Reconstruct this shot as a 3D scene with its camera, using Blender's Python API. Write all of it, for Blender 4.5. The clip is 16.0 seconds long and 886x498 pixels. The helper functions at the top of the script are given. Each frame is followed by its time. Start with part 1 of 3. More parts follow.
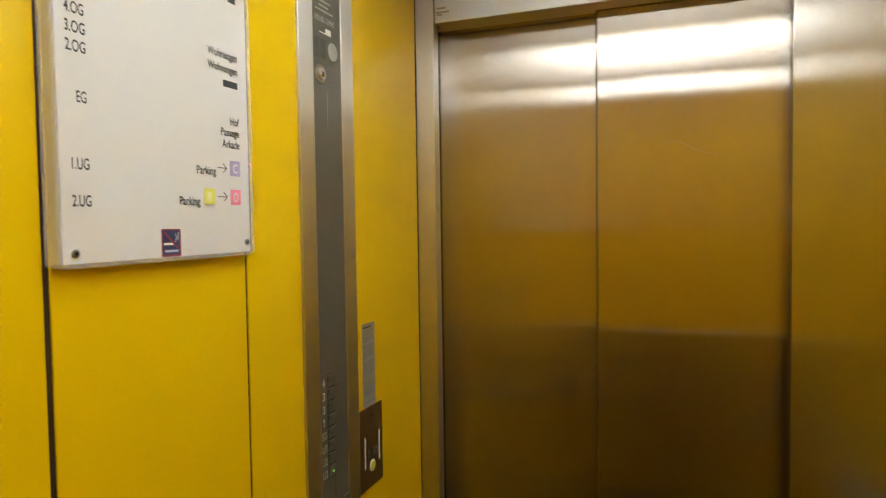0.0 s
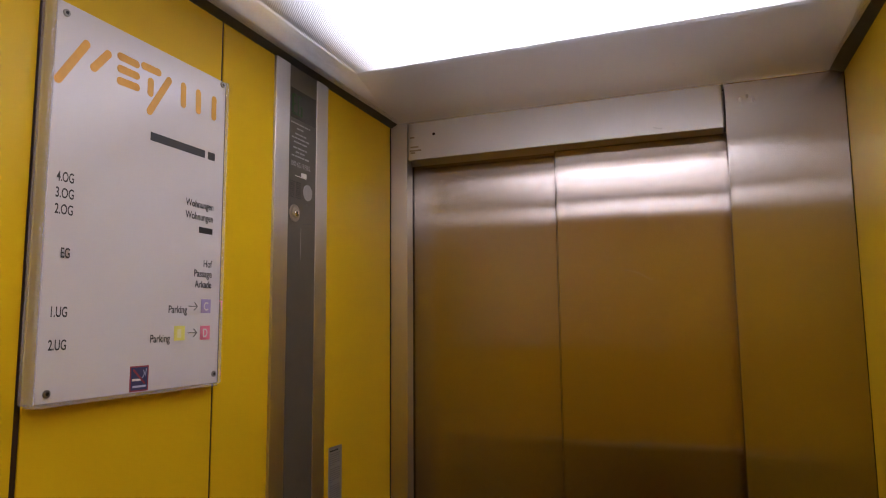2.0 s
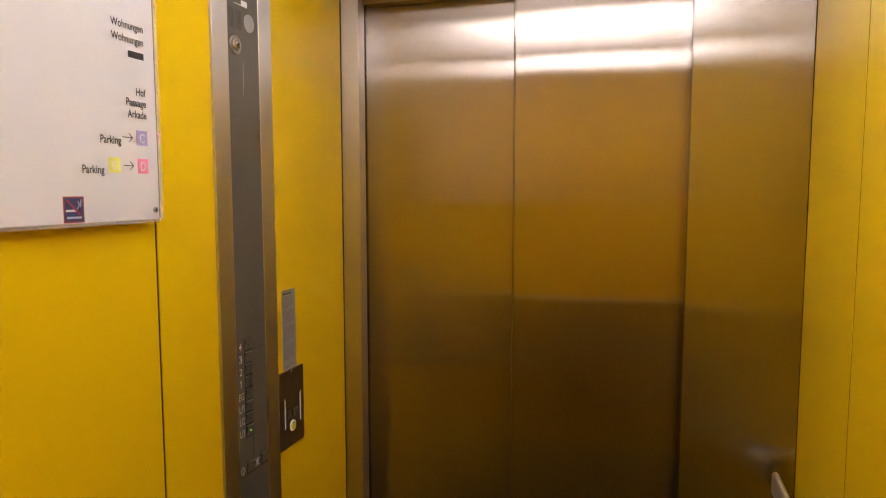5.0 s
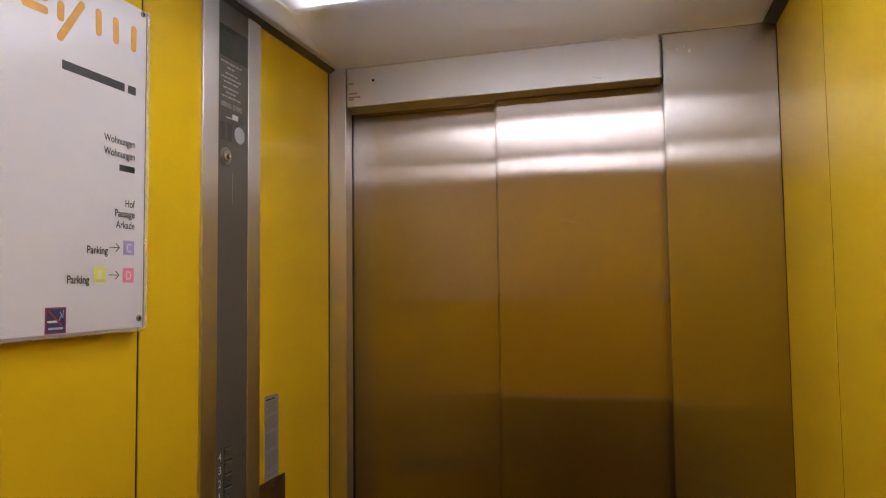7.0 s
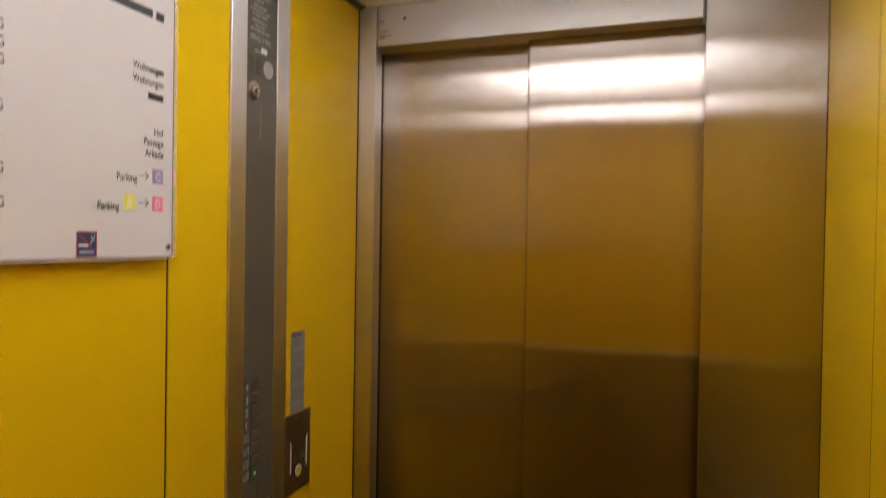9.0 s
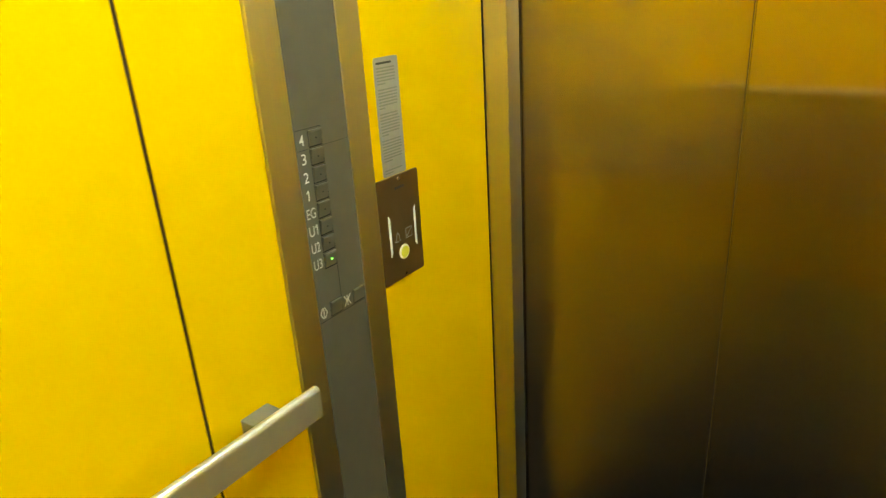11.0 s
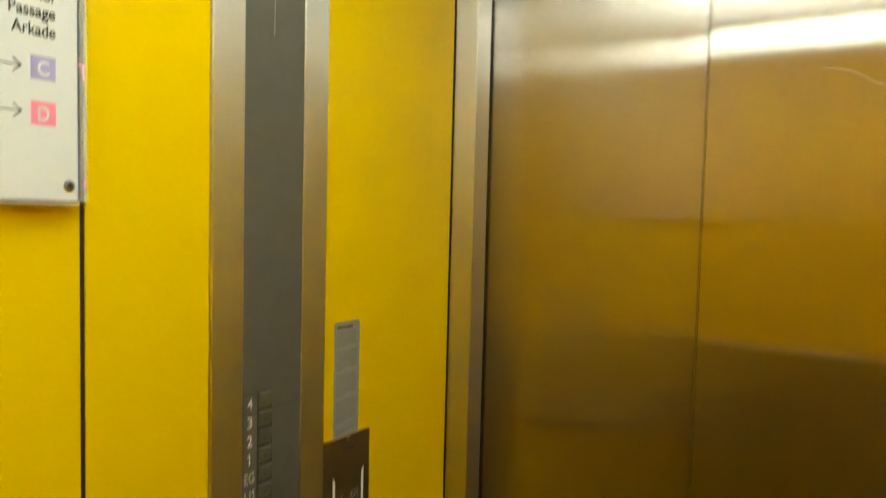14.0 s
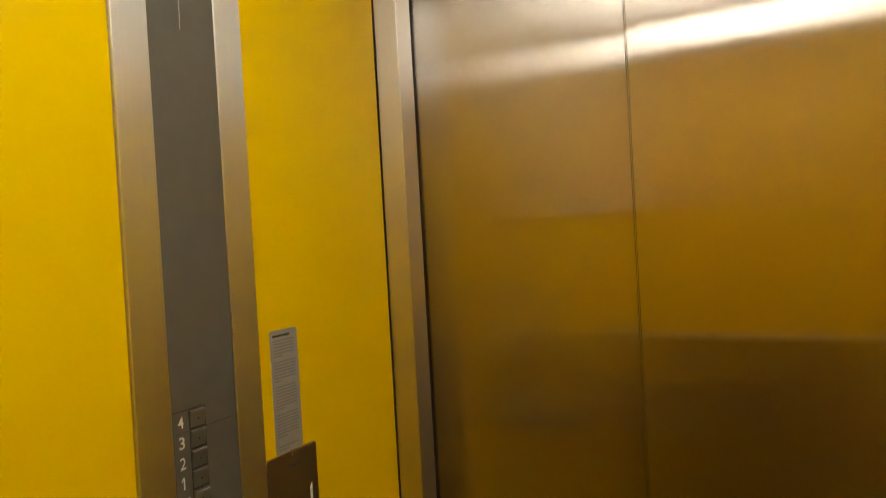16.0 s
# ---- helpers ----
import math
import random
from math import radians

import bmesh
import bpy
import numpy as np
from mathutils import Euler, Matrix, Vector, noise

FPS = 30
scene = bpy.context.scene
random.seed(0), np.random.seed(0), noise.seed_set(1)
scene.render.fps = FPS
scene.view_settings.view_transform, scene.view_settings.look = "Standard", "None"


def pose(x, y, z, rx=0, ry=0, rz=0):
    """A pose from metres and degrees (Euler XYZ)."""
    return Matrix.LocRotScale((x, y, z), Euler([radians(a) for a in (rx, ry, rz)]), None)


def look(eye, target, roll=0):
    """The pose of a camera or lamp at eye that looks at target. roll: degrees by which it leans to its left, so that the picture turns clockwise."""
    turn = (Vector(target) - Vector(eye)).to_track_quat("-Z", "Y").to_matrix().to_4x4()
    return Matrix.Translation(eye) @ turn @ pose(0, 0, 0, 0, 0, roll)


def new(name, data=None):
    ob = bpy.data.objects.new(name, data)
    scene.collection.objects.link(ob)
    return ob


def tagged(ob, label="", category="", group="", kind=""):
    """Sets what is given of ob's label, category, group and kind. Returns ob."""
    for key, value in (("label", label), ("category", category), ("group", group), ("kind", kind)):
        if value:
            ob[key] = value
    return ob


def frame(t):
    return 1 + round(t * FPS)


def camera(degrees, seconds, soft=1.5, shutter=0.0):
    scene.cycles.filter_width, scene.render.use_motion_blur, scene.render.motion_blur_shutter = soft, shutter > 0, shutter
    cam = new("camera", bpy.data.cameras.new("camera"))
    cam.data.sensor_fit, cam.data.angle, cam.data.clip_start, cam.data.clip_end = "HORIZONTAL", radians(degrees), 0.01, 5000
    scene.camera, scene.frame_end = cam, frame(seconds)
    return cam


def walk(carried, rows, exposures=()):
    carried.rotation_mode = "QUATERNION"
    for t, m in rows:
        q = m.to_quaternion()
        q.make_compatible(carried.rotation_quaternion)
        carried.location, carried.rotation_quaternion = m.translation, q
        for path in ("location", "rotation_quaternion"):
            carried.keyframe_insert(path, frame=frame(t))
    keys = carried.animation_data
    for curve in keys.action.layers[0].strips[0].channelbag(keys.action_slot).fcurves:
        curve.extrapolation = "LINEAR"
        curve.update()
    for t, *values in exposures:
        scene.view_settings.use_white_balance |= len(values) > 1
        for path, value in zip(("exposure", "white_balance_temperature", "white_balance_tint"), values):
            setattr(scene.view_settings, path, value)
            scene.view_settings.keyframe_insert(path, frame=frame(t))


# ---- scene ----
cam = camera(68.1, 16.0, soft=1.1, shutter=0.3)
EXPOSURE = [
    (0, -0.42, 6500, 3), (0.5, -0.72, 6300, 9), (1.5, -1.45, 6200, 26), (2.5, -1.4, 6200, 29), (3, -1.05, 6400, 28), (3.5, -0.93, 6500, 27), (4.2, -0.42, 6800, 23),
    (6.3, -0.57, 6500, 22), (7, -0.98, 6100, 22), (8.5, -1.03, 6100, 22), (9, -0.76, 6600, 19), (9.5, 0.12, 6800, 3),
    (11.8, 0.92, 6500, -28), (13, 0.88, 6500, -28), (14, -0.03, 6700, -13), (14.5, -0.48, 6800, -7), (15.5, -0.45, 7100, 0), (16, -0.35, 7300, 6),
]
PATH = [
    (0, (0.663, -1.556, 1.512), (-0.051, 0.31, 1.429), -0.8),
    (0.3, (0.674, -1.586, 1.533), (-0.104, 0.255, 1.459), -0.1),
    (0.5, (0.688, -1.597, 1.548), (-0.086, 0.247, 1.538), 1.1),
    (0.7, (0.711, -1.598, 1.558), (-0.051, 0.251, 1.564), 0.8),
    (1, (0.738, -1.601, 1.568), (-0.04, 0.238, 1.673), 0.5),
    (1.5, (0.764, -1.611, 1.568), (0.082, 0.258, 1.766), -0.4),
    (2, (0.768, -1.612, 1.563), (0.06, 0.244, 1.791), -0.5),
    (2.5, (0.773, -1.608, 1.552), (0.063, 0.255, 1.707), -1.1),
    (3, (0.768, -1.603, 1.547), (0.106, 0.282, 1.651), -1.0),
    (3.5, (0.767, -1.601, 1.537), (0.131, 0.294, 1.608), -0.6),
    (4, (0.765, -1.587, 1.518), (0.183, 0.323, 1.403), 0.2),
    (4.2, (0.762, -1.584, 1.514), (0.179, 0.32, 1.32), -0.0),
    (6.3, (0.773, -1.59, 1.522), (0.19, 0.323, 1.515), -0.1),
    (6.5, (0.775, -1.594, 1.525), (0.205, 0.323, 1.565), -0.4),
    (7, (0.781, -1.591, 1.53), (0.221, 0.326, 1.643), -0.7),
    (7.5, (0.787, -1.592, 1.53), (0.223, 0.321, 1.678), -0.9),
    (8, (0.781, -1.59, 1.528), (0.215, 0.32, 1.7), -1.0),
    (8.5, (0.785, -1.591, 1.526), (0.21, 0.317, 1.705), -1.0),
    (9, (0.782, -1.579, 1.502), (0.137, 0.314, 1.477), 0.9),
    (9.2, (0.77, -1.563, 1.478), (0.082, 0.306, 1.295), 2.3),
    (9.4, (0.761, -1.548, 1.444), (0.03, 0.285, 1.122), 2.5),
    (9.5, (0.768, -1.542, 1.425), (0.054, 0.288, 1.05), 2.9),
    (9.7, (0.735, -1.529, 1.42), (-0.015, 0.266, 0.956), 0.5),
    (11.8, (0.646, -0.895, 1.354), (-0.5, 0.556, 0.592), -2.1),
    (12, (0.662, -0.895, 1.356), (-0.463, 0.586, 0.619), -1.5),
    (12.2, (0.67, -0.903, 1.362), (-0.457, 0.609, 0.695), 0.4),
    (12.5, (0.664, -0.937, 1.369), (-0.454, 0.55, 0.636), 0.3),
    (12.8, (0.68, -0.979, 1.353), (-0.384, 0.574, 0.677), -0.8),
    (13, (0.69, -1.005, 1.344), (-0.369, 0.541, 0.644), -1.3),
    (13.3, (0.685, -1.032, 1.361), (-0.482, 0.495, 0.807), -0.8),
    (13.5, (0.683, -1.042, 1.379), (-0.424, 0.542, 0.863), 1.9),
    (13.7, (0.685, -1.052, 1.397), (-0.392, 0.605, 1.094), 2.2),
    (13.8, (0.692, -1.053, 1.417), (-0.45, 0.571, 1.174), 2.1),
    (14, (0.697, -1.053, 1.466), (-0.424, 0.6, 1.359), 1.4),
    (14.2, (0.707, -1.048, 1.469), (-0.413, 0.609, 1.532), -1.7),
    (14.5, (0.719, -1.051, 1.483), (-0.37, 0.625, 1.544), -1.4),
    (15, (0.731, -1.036, 1.482), (-0.356, 0.641, 1.539), -2.2),
    (15.5, (0.731, -1.03, 1.472), (-0.329, 0.666, 1.509), -2.2),
    (16, (0.689, -1.023, 1.416), (-0.282, 0.725, 1.383), -3.2),
]
walk(cam, [(t, look(eye, target, roll)) for t, eye, target, roll in PATH], EXPOSURE)

# ---- world and light: a closed lift car, lit by its two ceiling lights alone ----
world = bpy.data.worlds.new("world")
scene.world = world
world.use_nodes = True
world.node_tree.nodes["Background"].inputs["Color"].default_value = (0.02, 0.02, 0.02, 1)
world.node_tree.nodes["Background"].inputs["Strength"].default_value = 0.1
LAMP_STRENGTH = 25.0
LAMP_COLOUR = (0.93, 0.97, 1.0, 1)

# ---- plan of the car, metres ----
W, D, H = 1.10, 2.10, 2.117      # width, depth, height
DOOR_X0, DOOR_X1 = 0.050, 0.857  # door opening
HEAD = 2.010                     # underside of the door header
SLOW_Y, FAST_Y = 0.062, 0.088    # faces of the two door panels
COP = (-0.5425, -0.4925, -0.3895, -0.3410)


# ---- materials ----
class Nodes:
    """A small helper for node materials."""

    def __init__(self, name):
        self.mat = bpy.data.materials.new(name)
        self.mat.use_nodes = True
        self.tree = self.mat.node_tree
        self.bsdf = self.tree.nodes["Principled BSDF"]
        self.out = self.tree.nodes["Material Output"]

    def add(self, kind, **values):
        node = self.tree.nodes.new(kind)
        for key, value in values.items():
            node.inputs[key.replace("_", " ")].default_value = value
        return node

    def link(self, a, b):
        self.tree.links.new(a, b)

    def coords(self, scale=(1, 1, 1)):
        tex = self.add("ShaderNodeTexCoord")
        mapping = self.add("ShaderNodeMapping", Scale=scale)
        self.link(tex.outputs["Object"], mapping.inputs["Vector"])
        return mapping.outputs["Vector"]

    def noise(self, scale, stretch=(1, 1, 1), detail=4.0, rough=0.55):
        node = self.add("ShaderNodeTexNoise", Scale=scale, Detail=detail, Roughness=rough)
        self.link(self.coords(stretch), node.inputs["Vector"])
        return node.outputs["Fac"]

    def spread(self, fac, low, high, lo_in=0.3, hi_in=0.7):
        node = self.add("ShaderNodeMapRange")
        for key, value in (("From Min", lo_in), ("From Max", hi_in), ("To Min", low), ("To Max", high)):
            node.inputs[key].default_value = value
        self.link(fac, node.inputs["Value"])
        return node.outputs["Result"]

    def blend(self, fac, a, b):
        node = self.tree.nodes.new("ShaderNodeMix")
        node.data_type = "RGBA"
        node.inputs[6].default_value, node.inputs[7].default_value = (*a, 1), (*b, 1)
        self.link(fac, node.inputs[0])
        return node.outputs[2]

    def bump(self, fac, strength, distance, under=None):
        node = self.add("ShaderNodeBump", Strength=strength, Distance=distance)
        self.link(fac, node.inputs["Height"])
        if under is not None:
            self.link(under, node.inputs["Normal"])
        self.link(node.outputs["Normal"], self.bsdf.inputs["Normal"])
        return node.outputs["Normal"]

    def set(self, **values):
        for key, value in values.items():
            self.bsdf.inputs[key.replace("_", " ")].default_value = value
        return self


def plain(name, colour, rough=0.5, metal=0.0, grain=0.06, scale=60.0):
    """A quiet surface: a base colour with fine and broad variation."""
    n = Nodes(name).set(Roughness=rough, Metallic=metal)
    dark = tuple(c * (1 - grain) for c in colour)
    light = tuple(min(1.0, c * (1 + grain)) for c in colour)
    n.link(n.blend(n.spread(n.noise(scale), 0, 1), dark, light), n.bsdf.inputs["Base Color"])
    n.link(n.spread(n.noise(scale / 9), rough * 0.85, rough * 1.15), n.bsdf.inputs["Roughness"])
    return n.mat


def steel(name, colour, rough, aniso, veil=0.0):
    """Stainless steel brushed upright: reflections spread sideways. aniso: 0 is even, near 1 is strongly drawn out; veil: share of a second, much wider gloss."""
    n = Nodes(name)
    streak = n.noise(9.0, (90, 90, 0.6), 6.0, 0.6)
    smear = n.noise(2.2, (1, 1, 0.7), 3.0)
    tangent = n.add("ShaderNodeTangent")
    tangent.direction_type, tangent.axis = "RADIAL", "Z"
    tint = n.blend(n.spread(streak, 0, 1), tuple(c * 0.975 for c in colour), tuple(c * 1.025 for c in colour))

    def gloss(r, a):
        node = n.add("ShaderNodeBsdfAnisotropic", Anisotropy=-a)
        n.link(tint, node.inputs["Color"])
        n.link(n.spread(smear, r * 0.96, r * 1.04), node.inputs["Roughness"])
        n.link(tangent.outputs["Tangent"], node.inputs["Tangent"])
        return node.outputs[0]

    sharp = gloss(rough, aniso)
    if veil:
        mix = n.add("ShaderNodeMixShader", Fac=veil)
        n.link(sharp, mix.inputs[1])
        n.link(gloss(0.52, 0.3), mix.inputs[2])
        sharp = mix.outputs[0]
    n.link(sharp, n.out.inputs["Surface"])
    return n.mat


def laminate(name, low=(0.755, 0.492, 0.002), high=(0.775, 0.505, 0.003)):
    n = Nodes(name).set(Roughness=0.34, Specular_IOR_Level=0.22)
    fine, broad = n.noise(220.0, detail=2.0), n.noise(1.7, (1, 1, 0.6), 3.0)
    n.link(n.blend(n.spread(broad, 0, 1), low, high), n.bsdf.inputs["Base Color"])
    n.link(n.spread(n.noise(3.0, (1, 1, 0.4), 3.0), 0.33, 0.37), n.bsdf.inputs["Roughness"])
    n.bump(fine, 0.02, 0.0002)
    return n.mat


def perforated(name, pitch, radius):
    """Sheet steel with staggered round holes."""
    n = Nodes(name).set(Metallic=0.9, Roughness=0.32, Base_Color=(0.82, 0.82, 0.83, 1))
    holes = []
    for shift in (0.0, 0.5):
        at = n.add("ShaderNodeMapping", Scale=(1 / pitch, 1 / pitch, 0), Location=(shift, shift, 0))
        split, join, total = n.add("ShaderNodeSeparateXYZ"), n.add("ShaderNodeCombineXYZ"), n.add("ShaderNodeMath")
        n.link(n.add("ShaderNodeTexCoord").outputs["Object"], split.inputs[0])
        n.link(split.outputs["Y"], total.inputs[0])
        n.link(split.outputs["Z"], total.inputs[1])
        n.link(split.outputs["X"], join.inputs["X"])
        n.link(total.outputs[0], join.inputs["Y"])
        n.link(join.outputs[0], at.inputs["Vector"])
        fract = n.tree.nodes.new("ShaderNodeVectorMath")
        fract.operation = "FRACTION"
        n.link(at.outputs["Vector"], fract.inputs[0])
        away = n.tree.nodes.new("ShaderNodeVectorMath")
        away.operation = "DISTANCE"
        away.inputs[1].default_value = (0.5, 0.5, 0.0)
        n.link(fract.outputs["Vector"], away.inputs[0])
        inside = n.add("ShaderNodeMath")
        inside.operation = "LESS_THAN"
        inside.inputs[1].default_value = radius / pitch
        n.link(away.outputs["Value"], inside.inputs[0])
        holes.append(inside.outputs[0])
    either = n.add("ShaderNodeMath")
    either.operation = "MAXIMUM"
    n.link(holes[0], either.inputs[0])
    n.link(holes[1], either.inputs[1])
    mix, clear = n.add("ShaderNodeMixShader"), n.add("ShaderNodeBsdfTransparent")
    n.link(either.outputs[0], mix.inputs[0])
    n.link(n.bsdf.outputs[0], mix.inputs[1])
    n.link(clear.outputs[0], mix.inputs[2])
    n.link(mix.outputs[0], n.out.inputs["Surface"])
    return n.mat


def glow(name, colour, strength):
    n = Nodes(name)
    lamp = n.add("ShaderNodeEmission", Color=colour, Strength=strength)
    n.link(lamp.outputs[0], n.out.inputs["Surface"])
    return n.mat


def opal_light(name, colour, strength, half_x):
    """An opal sheet lit by tubes behind it: brightest along its front edge, fading to the rear and towards its ends."""
    n = Nodes(name)
    split = n.add("ShaderNodeSeparateXYZ")
    n.link(n.add("ShaderNodeTexCoord").outputs["Object"], split.inputs[0])
    ends = n.add("ShaderNodeMath")
    ends.operation = "ABSOLUTE"
    n.link(split.outputs["X"], ends.inputs[0])
    y = split.outputs["Y"]
    power = n.spread(ends.outputs[0], strength, strength * 0.04, half_x - 0.17, half_x - 0.01)
    times = n.add("ShaderNodeMath")
    times.operation = "MULTIPLY"
    n.link(power, times.inputs[0])
    n.link(n.spread(y, 0.28, 1.16, -0.50, -0.015), times.inputs[1])
    power = times.outputs[0]
    lamp = n.add("ShaderNodeEmission", Color=colour)
    n.link(power, lamp.inputs["Strength"])
    n.link(lamp.outputs[0], n.out.inputs["Surface"])
    return n.mat


YELLOW = laminate("yellow_laminate")
AMBER = laminate("amber_laminate", (0.720, 0.415, 0.002), (0.740, 0.430, 0.003))
DOOR_STEEL = steel("brushed_steel_door", (0.50, 0.432, 0.376), 0.168, 0.83, 0.04)
FRAME_STEEL = steel("brushed_steel_frame", (0.475, 0.425, 0.38), 0.185, 0.80, 0.05)
JAMB_STEEL = steel("brushed_steel_jamb", (0.66, 0.625, 0.59), 0.42, 0.4)
STRIP_STEEL = steel("brushed_steel_strip", (0.70, 0.67, 0.63), 0.42, 0.4)
BOUNCE_LINING = plain("white_bounce_lining", (0.80, 0.80, 0.79), 0.5, 0.0, 0.02, 8.0)
CEIL_STEEL = perforated("satin_grey_ceiling_sheet", 0.0036, 0.00056)
# Even brown that stands in for the shade low in the doors' reflections.
SHADE_BROWN = plain("shade_brown_panel", (0.085, 0.028, 0.002), 0.5, 0.0, 0.05, 5.0)
PERFORATED = perforated("perforated_sheet", 0.0048, 0.00120)
LAMP = opal_light("opal_light", LAMP_COLOUR, LAMP_STRENGTH, 0.4225)
DARK_GAP = plain("dark_joint", (0.012, 0.0035, 0.002), 0.7)
JOINT = plain("brown_joint_strip", (0.028, 0.009, 0.003), 0.6)
TRIM = plain("dark_grey_trim", (0.085, 0.085, 0.087), 0.5, 0.2)
FLOOR = plain("dark_rubber_floor", (0.012, 0.010, 0.009), 0.85, 0.0, 0.25, 140.0)
for dull in (SHADE_BROWN, FLOOR):
    dull.node_tree.nodes["Principled BSDF"].inputs["Specular IOR Level"].default_value = 0.12
FACE = plain("dark_grey_face_plate", (0.148, 0.138, 0.112), 0.40, 0.4, 0.05, 30.0)
KEY_FACE = plain("grey_button", (0.155, 0.144, 0.118), 0.38, 0.4, 0.05, 40.0)
SLOT = plain("black_recess", (0.008, 0.008, 0.008), 0.6)
CHROME = plain("polished_chrome", (0.75, 0.73, 0.70), 0.16, 1.0, 0.03)
BRASS = plain("worn_lock_metal", (0.42, 0.37, 0.30), 0.28, 1.0, 0.06)
SCREW = plain("grey_screw", (0.30, 0.29, 0.27), 0.3, 1.0, 0.05)
LENS = plain("frosted_lens", (0.42, 0.42, 0.41), 0.35, 0.1, 0.04)
WHITE_INK = plain("white_marking", (0.78, 0.77, 0.74), 0.5)
DIM_INK = plain("pale_marking", (0.42, 0.41, 0.39), 0.5)
DISPLAY = plain("dark_display_glass", (0.070, 0.071, 0.064), 0.20)
GREEN_DIGIT = glow("green_digit", (0.10, 0.35, 0.08, 1), 0.2)
GREEN_LED = glow("green_indicator", (0.25, 1.0, 0.10, 1), 3.0)
RAIL = plain("brushed_aluminium_rail", (0.72, 0.71, 0.70), 0.38, 0.88, 0.03, 40.0)
BRACKET = plain("grey_bracket", (0.24, 0.23, 0.22), 0.45, 0.5)
BOARD = plain("white_board", (0.69, 0.655, 0.655), 0.22, 0.0, 0.015, 6.0)
BLACK_INK = plain("black_ink", (0.032, 0.030, 0.030), 0.5)
PALE_LEMON = plain("faded_yellow_ink", (0.80, 0.76, 0.38), 0.5)
GOLD_INK = plain("orange_gold_ink", (0.72, 0.36, 0.035), 0.45)
LILAC = plain("lilac_ink", (0.36, 0.30, 0.54), 0.5)
PINK = plain("pink_ink", (0.85, 0.22, 0.33), 0.5)
LEMON = plain("pale_yellow_ink", (0.80, 0.76, 0.16), 0.5)
NAVY = plain("dark_blue_ink", (0.045, 0.05, 0.13), 0.4)
RED = plain("red_ink", (0.30, 0.045, 0.06), 0.45)
PALE_BLUE = plain("pale_blue_ink", (0.45, 0.50, 0.66), 0.45)
LABEL = plain("silver_label", (0.36, 0.345, 0.335), 0.42, 0.35, 0.05, 90.0)
LABEL_INK = plain("grey_print", (0.235, 0.225, 0.217), 0.5)
MID_INK = plain("worn_white_marking", (0.60, 0.59, 0.56), 0.5)
SLOT_LIGHT = plain("milky_slot_plastic", (0.80, 0.80, 0.86), 0.35)
PLATE = plain("bronze_plate", (0.22, 0.15, 0.07), 0.34, 0.8, 0.05, 25.0)
BELL_YELLOW = plain("yellow_push_button", (0.72, 0.70, 0.08), 0.35)
RUBBER = plain("grey_rubber_seal", (0.33, 0.33, 0.35), 0.6)

acrylic = Nodes("clear_acrylic").set(Roughness=0.08, Base_Color=(0.92, 0.91, 0.88, 1))
see, both = acrylic.add("ShaderNodeBsdfTransparent", Color=(0.985, 0.985, 0.975, 1)), acrylic.add("ShaderNodeMixShader")
both.inputs[0].default_value = 0.74
acrylic.link(acrylic.bsdf.outputs[0], both.inputs[1])
acrylic.link(see.outputs[0], both.inputs[2])
acrylic.link(both.outputs[0], acrylic.out.inputs["Surface"])
ACRYLIC = acrylic.mat


# ---- building helpers ----
BASES = {}


def box(bm, x0, x1, y0, y1, z0, z1, bevel=0.0, segments=2):
    m = Matrix.Translation(((x0 + x1) / 2, (y0 + y1) / 2, (z0 + z1) / 2)) @ Matrix.Diagonal((x1 - x0, y1 - y0, z1 - z0, 1))
    made = bmesh.ops.create_cube(bm, size=1.0, matrix=m)["verts"]
    if bevel:
        edges = list({e for v in made for e in v.link_edges})
        bmesh.ops.bevel(bm, geom=edges, offset=bevel, segments=segments, affect="EDGES", profile=0.5)
    return bm


def add_block(bm, x0, x1, y0, y1, z0, z1):
    """A sharp-edged block added to a mesh."""
    v = [bm.verts.new((x, y, z)) for z in (z0, z1) for x, y in ((x0, y0), (x1, y0), (x1, y1), (x0, y1))]
    for a in ((3, 2, 1, 0), (4, 5, 6, 7), (0, 1, 5, 4), (1, 2, 6, 5), (2, 3, 7, 6), (3, 0, 4, 7)):
        bm.faces.new([v[k] for k in a])


def boxed(*size, bevel=0.0, segments=2):
    return box(bmesh.new(), *size, bevel=bevel, segments=segments)


def disc(x0, x1, y, z, radius, sides=32, bevel=0.0):
    """A short round bar that points along x."""
    bm = bmesh.new()
    turn = Matrix.Translation(((x0 + x1) / 2, y, z)) @ Matrix.Rotation(math.pi / 2, 4, "Y")
    bmesh.ops.create_cone(bm, cap_ends=True, segments=sides, radius1=radius, radius2=radius, depth=x1 - x0, matrix=turn)
    if bevel:
        rim = [e for e in bm.edges if all(v.co.x > (x0 + x1) / 2 for v in e.verts)]
        bmesh.ops.bevel(bm, geom=rim, offset=bevel, segments=2, affect="EDGES", profile=0.5)
    return bm


def prism(outline, axis, a, b):
    """A closed outline of pairs, drawn out from a to b along an axis; the pairs are the other two axes in order."""
    bm = bmesh.new()
    n = "xyz".index(axis)

    def at(p, h):
        p = list(p)
        p.insert(n, h)
        return bm.verts.new(p)

    low, high = [at(p, a) for p in outline], [at(p, b) for p in outline]
    bm.faces.new(low)
    bm.faces.new(high[::-1])
    for i in range(len(low)):
        j = (i + 1) % len(low)
        bm.faces.new((low[i], high[i], high[j], low[j]))
    bmesh.ops.recalc_face_normals(bm, faces=bm.faces)
    return bm


